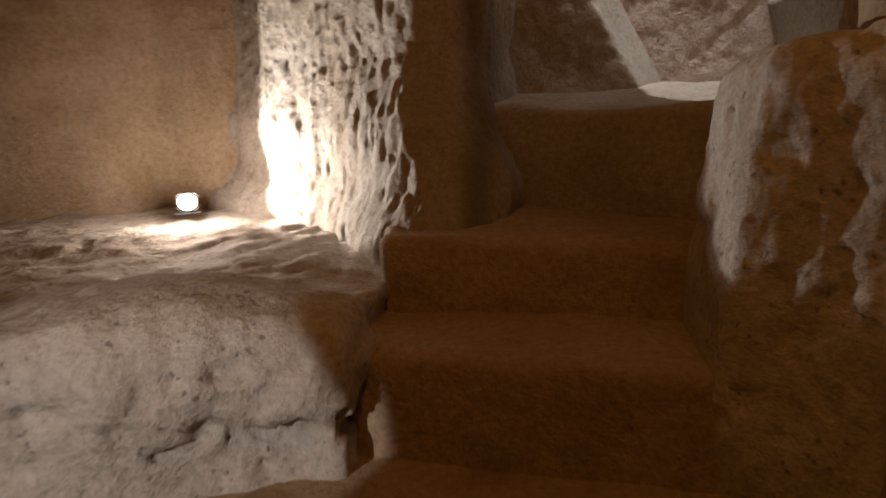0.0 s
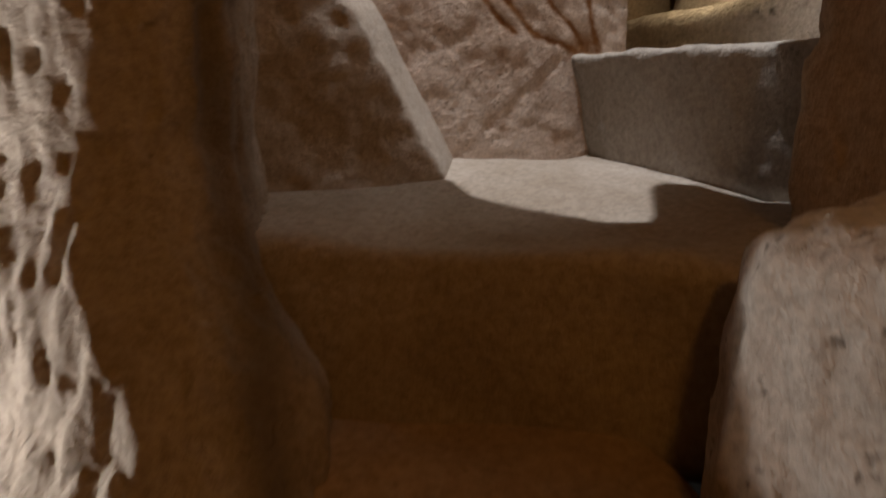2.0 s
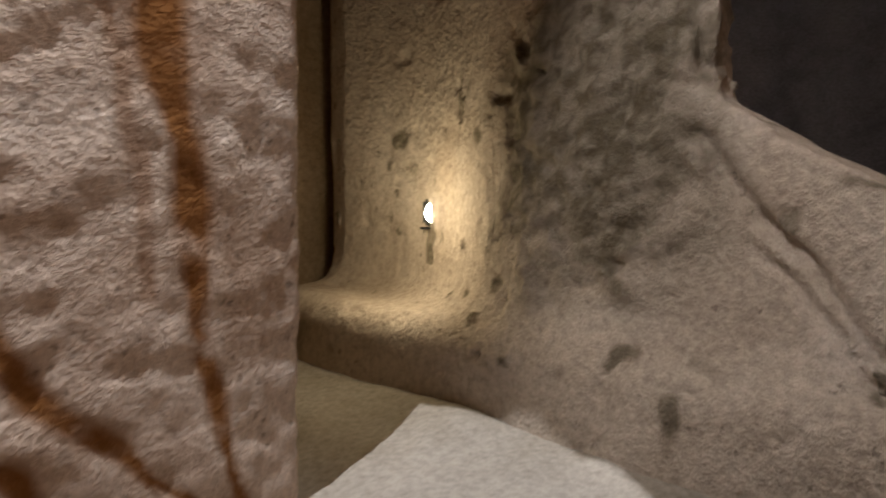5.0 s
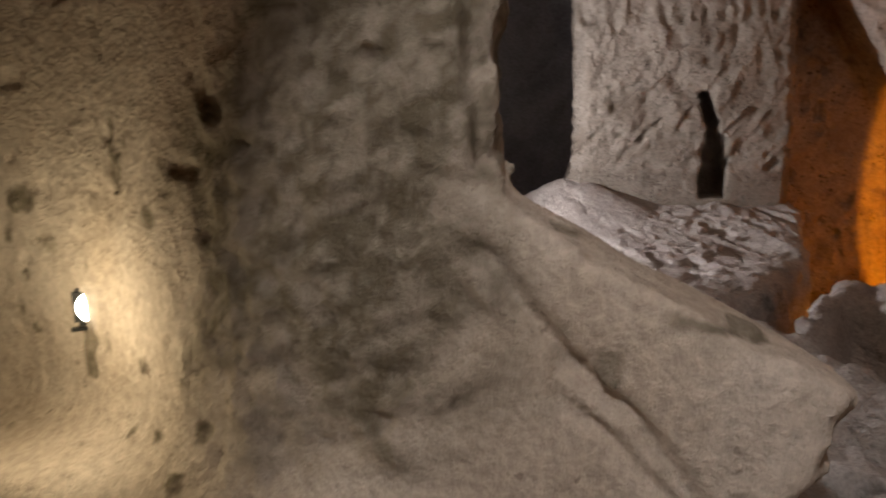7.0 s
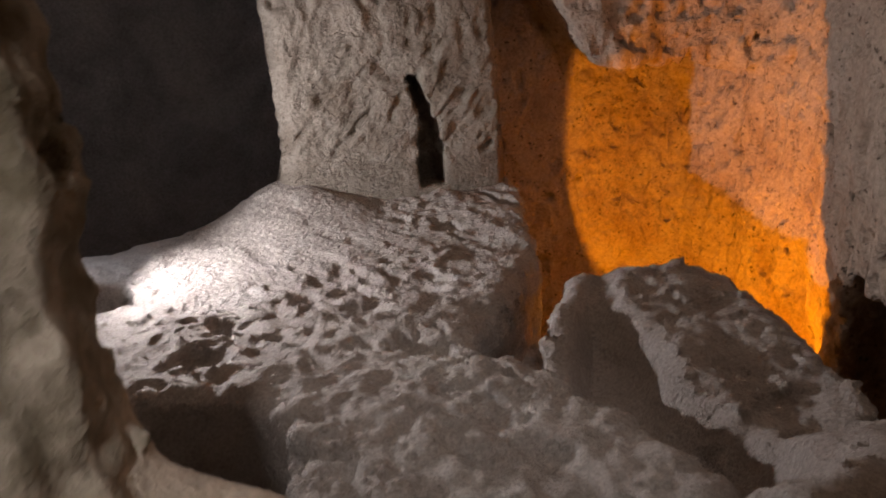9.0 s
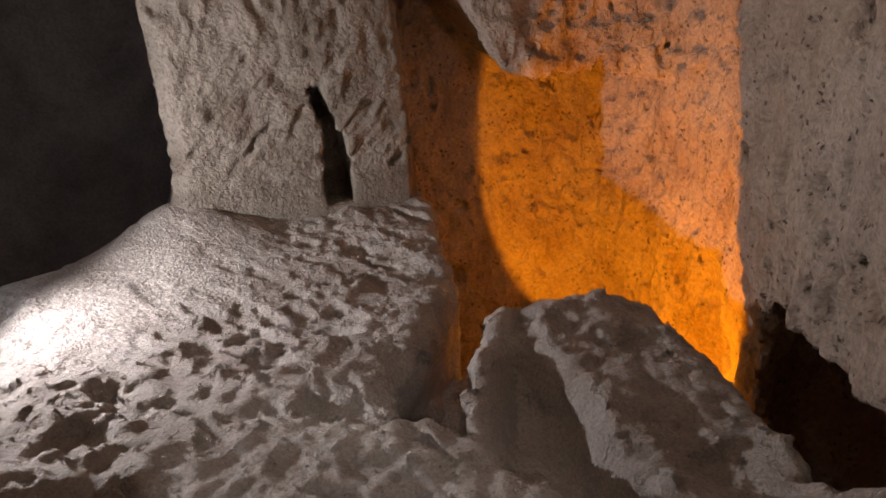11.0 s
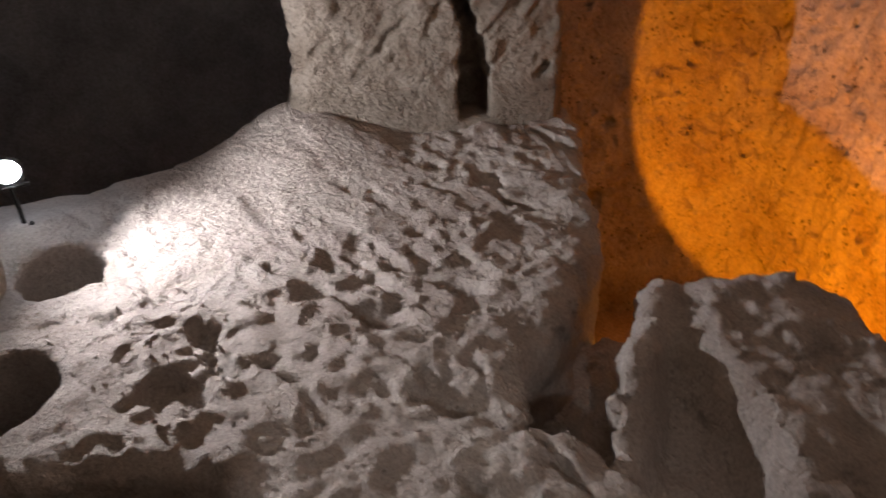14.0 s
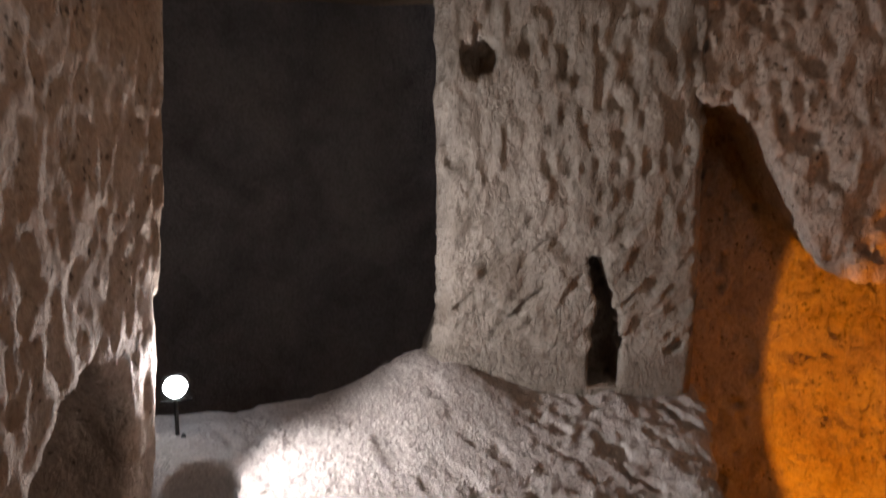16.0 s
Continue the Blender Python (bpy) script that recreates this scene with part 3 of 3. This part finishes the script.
def pillar_shape(x, y, z):
    flare = 0.12 * np.clip((2.85 - z) / 0.5, 0, 1) ** 2
    yl = np.where(y > 2.9, flare, 0.05 * flare)
    d = prism(x + 0.25 * flare, y - yl - 0.02 * (z - 3), z, [(6.92, 2.23), (6.90, 2.9), (6.92, 3.58), (7.02, 3.68), (7.9, 3.72), (7.9, 2.15), (7.1, 2.16)], 1.0, 6.0, 0.06)
    w = 0.03 + 0.045 * np.clip((3.05 - z) / 0.35, 0, 1)
    slot = np.maximum(np.maximum(abs(y - 2.77 + 0.24 * np.clip(3.1 - z, 0, 0.28)) - w, x - 7.2), np.maximum(2.40 - z, z - 3.12))
    d = smax(d, -slot, 0.03)
    niche = ball(x, y, z, (6.90, 3.47, 4.20), (0.2, 0.11, 0.10))
    d = smax(d, -niche, 0.03)
    return d - 0.012 * step01(2.60, 2.57, z)


def pillar_relief(x, y, z):
    k = step01(2.56, 2.62, z)
    cuts = 0.016 * step01(0.15, 0.6, vnoise((x + y) * 16 - z * 9, (x - y) * 16, z * 11 + (x + y) * 9)) + 0.004 * fbm(x, y, z, 28, 1)
    low = step01(3.6, 3.0, z + 0.2 * vnoise(x * 3, y * 3, z * 3))
    slanted = step01(0.1, 0.6, vnoise((y + z) * 12, (z - y) * 3.5, x * 9)) + 0.6 * vnoise((y + z) * 25, (z - y) * 7, x * 15)
    upright = step01(0.1, 0.6, vnoise(y * 15, z * 6, x * 9)) + 0.6 * vnoise(y * 30, z * 11, x * 15)
    strokes = 0.031 * (low * slanted + (1 - low) * upright)
    return k * (0.35 * chiselled(x, y, z) + 0.6 * cuts + strokes) + (1 - k) * (worn(x, y, z) * 0.7 + 0.02)


# Mottled darker band on the plinth, below about 2.58 m.
def plinth_dark_band(x, y, z):
    return 0.45 * step01(2.60, 2.56, z + 0.02 * fbm(x, y, z, 6, 2)) * (0.7 + 0.3 * vnoise(x * 18, y * 18, z * 18))


structure(rock("pillar", (6.5, 1.9, 1.9), (7.95, 4.2, 4.9), 0.017, pillar_shape, pillar_relief, TUFA_GREY, None, plinth_dark_band),
          "thick grey tufa pillar with chisel marks and a slot", "pillar")


# right wall, overhang and the orange recess
def recess_shape(x, y, z):
    mass = prism(x, y, z, [(2.6, 2.2), (3.6, 1.68), (4.3, 1.35), (5.0, 1.09), (6.0, 0.52), (6.6, 0.5), (6.95, 1.0), (6.92, 2.3), (8.2, 2.3), (8.2, -0.6), (2.6, -0.6)], 0.0, 6.0, 0.08)
    top = 3.02 + 0.10 * (y - 0.9) + 0.80 * step01(1.30, 2.10, y) ** 1.5
    hollow = np.maximum(outline(x, y, [(5.6, 0.95), (6.2, 0.62), (7.0, 0.42), (7.6, 0.55), (7.74, 1.2), (7.74, 2.6), (6.0, 2.6)]), z - top - 0.12 * (x - 6.9))
    d = smax(mass, -hollow, 0.10)
    under = np.maximum(outline(x, y, [(3.2, 2.4), (3.2, 1.3), (3.9, 0.8), (4.7, 0.6), (4.9, 0.9), (4.82, 2.2)]), z - 2.20)
    return smax(d, -under, 0.06)


structure(rock("wall_recess", (3.2, -0.3, 0.1), (8.2, 2.5, 4.9), 0.023, recess_shape, lambda x, y, z: 1.5 * chiselled(x, y, z) + 0.020 * step01(0.35, 0.65, vnoise(x * 22, y * 22, z * 20)), TUFA_SPECKLED),
          "pinkish chiselled tufa wall with a lit recess", "wall")

structure(rock("wall_room_left", (2.95, 3.6, 1.6), (6.2, 6.4, 4.9), 0.022,
               lambda x, y, z: smax(prism(x, y + 0.07 * (z - 2.6), z, [(3.3, 4.15), (4.4, 4.58), (5.72, 4.78), (5.82, 4.93), (6.0, 6.4), (4.3, 6.4), (3.45, 5.3)], 1, 6, 0.08),
                                    -ball(x, y, z, (5.0, 4.80, 2.50), (0.46, 0.46, 0.56)), 0.08), lambda x, y, z: 0.5 * chiselled(x, y, z) + 0.3 * striated(x, y, z), TUFA_SPECKLED),
          "brown-grey chiselled tufa wall beside the dark opening", "wall")
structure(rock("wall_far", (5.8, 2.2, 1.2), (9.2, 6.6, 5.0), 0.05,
               lambda x, y, z: np.maximum(3.2 - y, -prism(x, y, z, [(5.0, 4.6), (5.9, 6.2), (8.3, 6.2), (8.7, 5.0), (8.6, 3.4), (7.8, 3.4), (7.0, 2.5), (5.0, 2.5)], 0, 6, 0.1)), plain_rock, TUFA_SHADED),
          "smooth tufa wall of the far chamber, shade put in its colour", "wall")

# ---- plain closing surfaces ----
def closing(name, lo, hi, label, category, material=TUFA_BROWN):
    return structure(rock(name, [v - 0.1 for v in lo], [v + 0.1 for v in hi], 0.08, lambda x, y, z: box(x, y, z, lo, hi, 0.02), plain_rock, material), label, category)


closing("floor", (-3.6, -2.8, -0.35), (3.2, 3.2, 0.05), "trodden brown tufa floor of the entry chamber", "floor")
# Hole of an added, unseen mask that outlines the light on landing and bench.
MASK_HOLE = [(0.775, 3.92), (0.775, 3.84), (0.82, 3.775), (0.87, 3.70), (0.925, 3.66), (0.985, 3.745), (1.02, 3.79), (1.095, 3.80), (1.10, 3.635), (1.365, 3.68), (1.50, 3.846), (1.555, 4.01), (1.535, 4.17), (1.54, 4.37), (0.40, 4.15), (0.40, 3.92)]
structure(rock("ceiling", (-3.7, -2.9, 4.65), (9.3, 7.1, 5.2), 0.08,
               lambda x, y, z: np.maximum(box(x, y, z, (-3.6, -2.8, 4.75), (9.2, 7.0, 5.1), 0.02), -box(x, y, z, (0.1, 3.3, 4.0), (1.9, 4.7, 6.0), 0.02)), plain_rock, TUFA_BROWN),
          "rough brown tufa ceiling", "ceiling")
structure(rock("ceiling_light_mask", (-0.1, 3.1, 4.70), (2.1, 4.9, 4.94), 0.02,
               lambda x, y, z: np.maximum(box(x, y, z, (0.0, 3.2, 4.76), (2.0, 4.8, 4.86), 0.02), -outline(x, y, MASK_HOLE) + 0 * z), lambda x, y, z: 0.004 * fbm(x, y, z, 14, 2), TUFA_BROWN),
          "added unseen mask that cuts the overhead light to shape", "ceiling")
# Unseen box added only to close in the overhead lamp.
structure(rock("ceiling_lamp_box", (-0.9, 2.3, 4.8), (2.9, 5.7, 8.0), 0.08,
               lambda x, y, z: np.maximum(box(x, y, z, (-0.8, 2.4, 4.95), (2.8, 5.6, 7.9), 0.02), -box(x, y, z, (-0.4, 2.8, 4.0), (2.4, 5.2, 7.5), 0.02)), plain_rock, TUFA_BROWN),
          "added unseen box that encloses the overhead lamp", "ceiling")
closing("wall_west", (-3.6, -2.8, -0.3), (-3.1, 6.0, 4.8), "plain brown tufa wall", "wall")
closing("wall_south", (-3.6, -3.0, -0.3), (3.2, -2.5, 4.8), "plain brown tufa wall behind the entry", "wall")
closing("wall_east", (2.85, -2.8, -0.3), (3.3, 1.9, 4.8), "plain brown tufa wall", "wall")
closing("wall_north", (-3.6, 5.75, 0.0), (5.0, 6.2, 4.8), "plain dark tufa wall", "wall")
closing("pit_floor", (2.8, -0.6, -0.1), (8.4, 6.4, 0.35), "shadowed tufa floor of the lower pit", "floor")


# ---- loose grit on the room floor ----
def scatter_grit(ground, count):
    co = np.empty(3 * len(ground.data.vertices), np.float32)
    ground.data.vertices.foreach_get("co", co)
    co = co.reshape(-1, 3)
    co = co[(co[:, 2] > 2.06) & (co[:, 0] > 3.4) & (co[:, 0] < 6.4) & (co[:, 1] > 2.3) & (co[:, 1] < 4.6)]
    co = co[RNG.choice(len(co), count, replace=False)]
    shape = np.array([(1, 0, 0), (-1, 0, 0), (0, 1, 0), (0, -1, 0), (0, 0, 0.8), (0, 0, -0.8)])
    tris = np.array([(0, 2, 4), (2, 1, 4), (1, 3, 4), (3, 0, 4), (2, 0, 5), (1, 2, 5), (3, 1, 5), (0, 3, 5)])
    size = 0.003 + 0.011 * RNG.random((count, 1, 1)) ** 4
    verts = co[:, None, :] + shape[None] * size * (0.6 + 0.8 * RNG.random((count, 6, 1)))
    faces = tris[None] + 6 * np.arange(count)[:, None, None]
    mesh = bpy.data.meshes.new("grit")
    mesh.from_pydata(verts.reshape(-1, 3).tolist(), [], faces.reshape(-1, 3).tolist())
    mesh.materials.append(TUFA_DUST)
    return tagged(new("grit", mesh), "loose grey tufa grit scattered on the floor", "grit", kind="stuff")


scatter_grit(room_floor, 3000)


# ---- lamps ----
BLACK_METAL = plain_material("black_metal", (0.03, 0.03, 0.03), 0.45, 0.6)
CABLE = plain_material("black_cable", (0.02, 0.02, 0.02), 0.6)


def flood_lamp(place, aim, size, colour, strength, label, stand=0):
    """A small floodlight: housing, lens, bracket."""
    base = new("flood_lamp")
    base.matrix_world = look(place, aim)
    bm = bmesh.new()
    bmesh.ops.create_cube(bm, size=1, matrix=Matrix.Diagonal((size * 2.3, size * 2.0, size * 0.8, 1)))
    bmesh.ops.bevel(bm, geom=bm.edges[:], offset=size * 0.2, segments=2, affect="EDGES")
    bmesh.ops.translate(bm, verts=bm.verts, vec=(0, 0, size * 0.9))
    part("housing", bm, BLACK_METAL, base)
    bm = bmesh.new()
    bmesh.ops.create_uvsphere(bm, u_segments=20, v_segments=10, radius=1, matrix=Matrix.Diagonal((size, size * 0.9, size * 0.25, 1)))
    bmesh.ops.translate(bm, verts=bm.verts, vec=(0, 0, size * 0.5))
    lens = part("lens", bm, glow_material("lamp_glow", colour, strength), base, "glowing lamp lens")
    lens.visible_shadow = False
    bm = bmesh.new()
    bmesh.ops.create_cube(bm, size=1, matrix=Matrix.Diagonal((size * 2.7, size * 0.2, size * 0.5, 1)))
    bmesh.ops.translate(bm, verts=bm.verts, vec=(0, -size * 1.2, size * 1.0))
    bmesh.ops.bevel(bm, geom=bm.edges[:], offset=size * 0.05, segments=1, affect="EDGES")
    part("bracket", bm, BLACK_METAL, base)
    if stand:
        bm = bmesh.new()
        bmesh.ops.create_cone(bm, cap_ends=True, segments=12, radius1=0.011, radius2=0.009, depth=stand)
        bmesh.ops.create_cone(bm, cap_ends=True, segments=16, radius1=0.05, radius2=0.035, depth=0.02, matrix=Matrix.Translation((0, 0, 0.10 - stand / 2)))
        turn = base.matrix_world.to_3x3().inverted().to_4x4()
        bmesh.ops.transform(bm, matrix=turn @ Matrix.Translation((0, 0, -stand / 2)) , verts=bm.verts)
        bmesh.ops.translate(bm, verts=bm.verts, vec=(0, 0, size * 1.0))
        part("stand", bm, BLACK_METAL, base)
    return tagged(base, label, "lamp", "floodlights in the cave")


flood_lamp(LAMP_LEDGE + Vector((-0.05, 0.05, 0)), (0.3, 0.3, 1.6), 0.045, (0.85, 0.93, 1.0), 60, "small white floodlight glowing on the rock ledge")
flood_lamp(LAMP_ALCOVE + Vector((0.05, 0.05, 0)), (1.2, 3.2, 2.8), 0.05, (1.0, 0.93, 0.75), 60, "small warm floodlight fixed to the alcove wall")
flood_lamp(LAMP_ROOM + Vector((0.02, 0.02, 0.02)), (3.0, 3.4, 3.6), 0.055, (0.88, 0.94, 1.0), 80, "small white floodlight on a short black stand at the floor edge", 0.36)
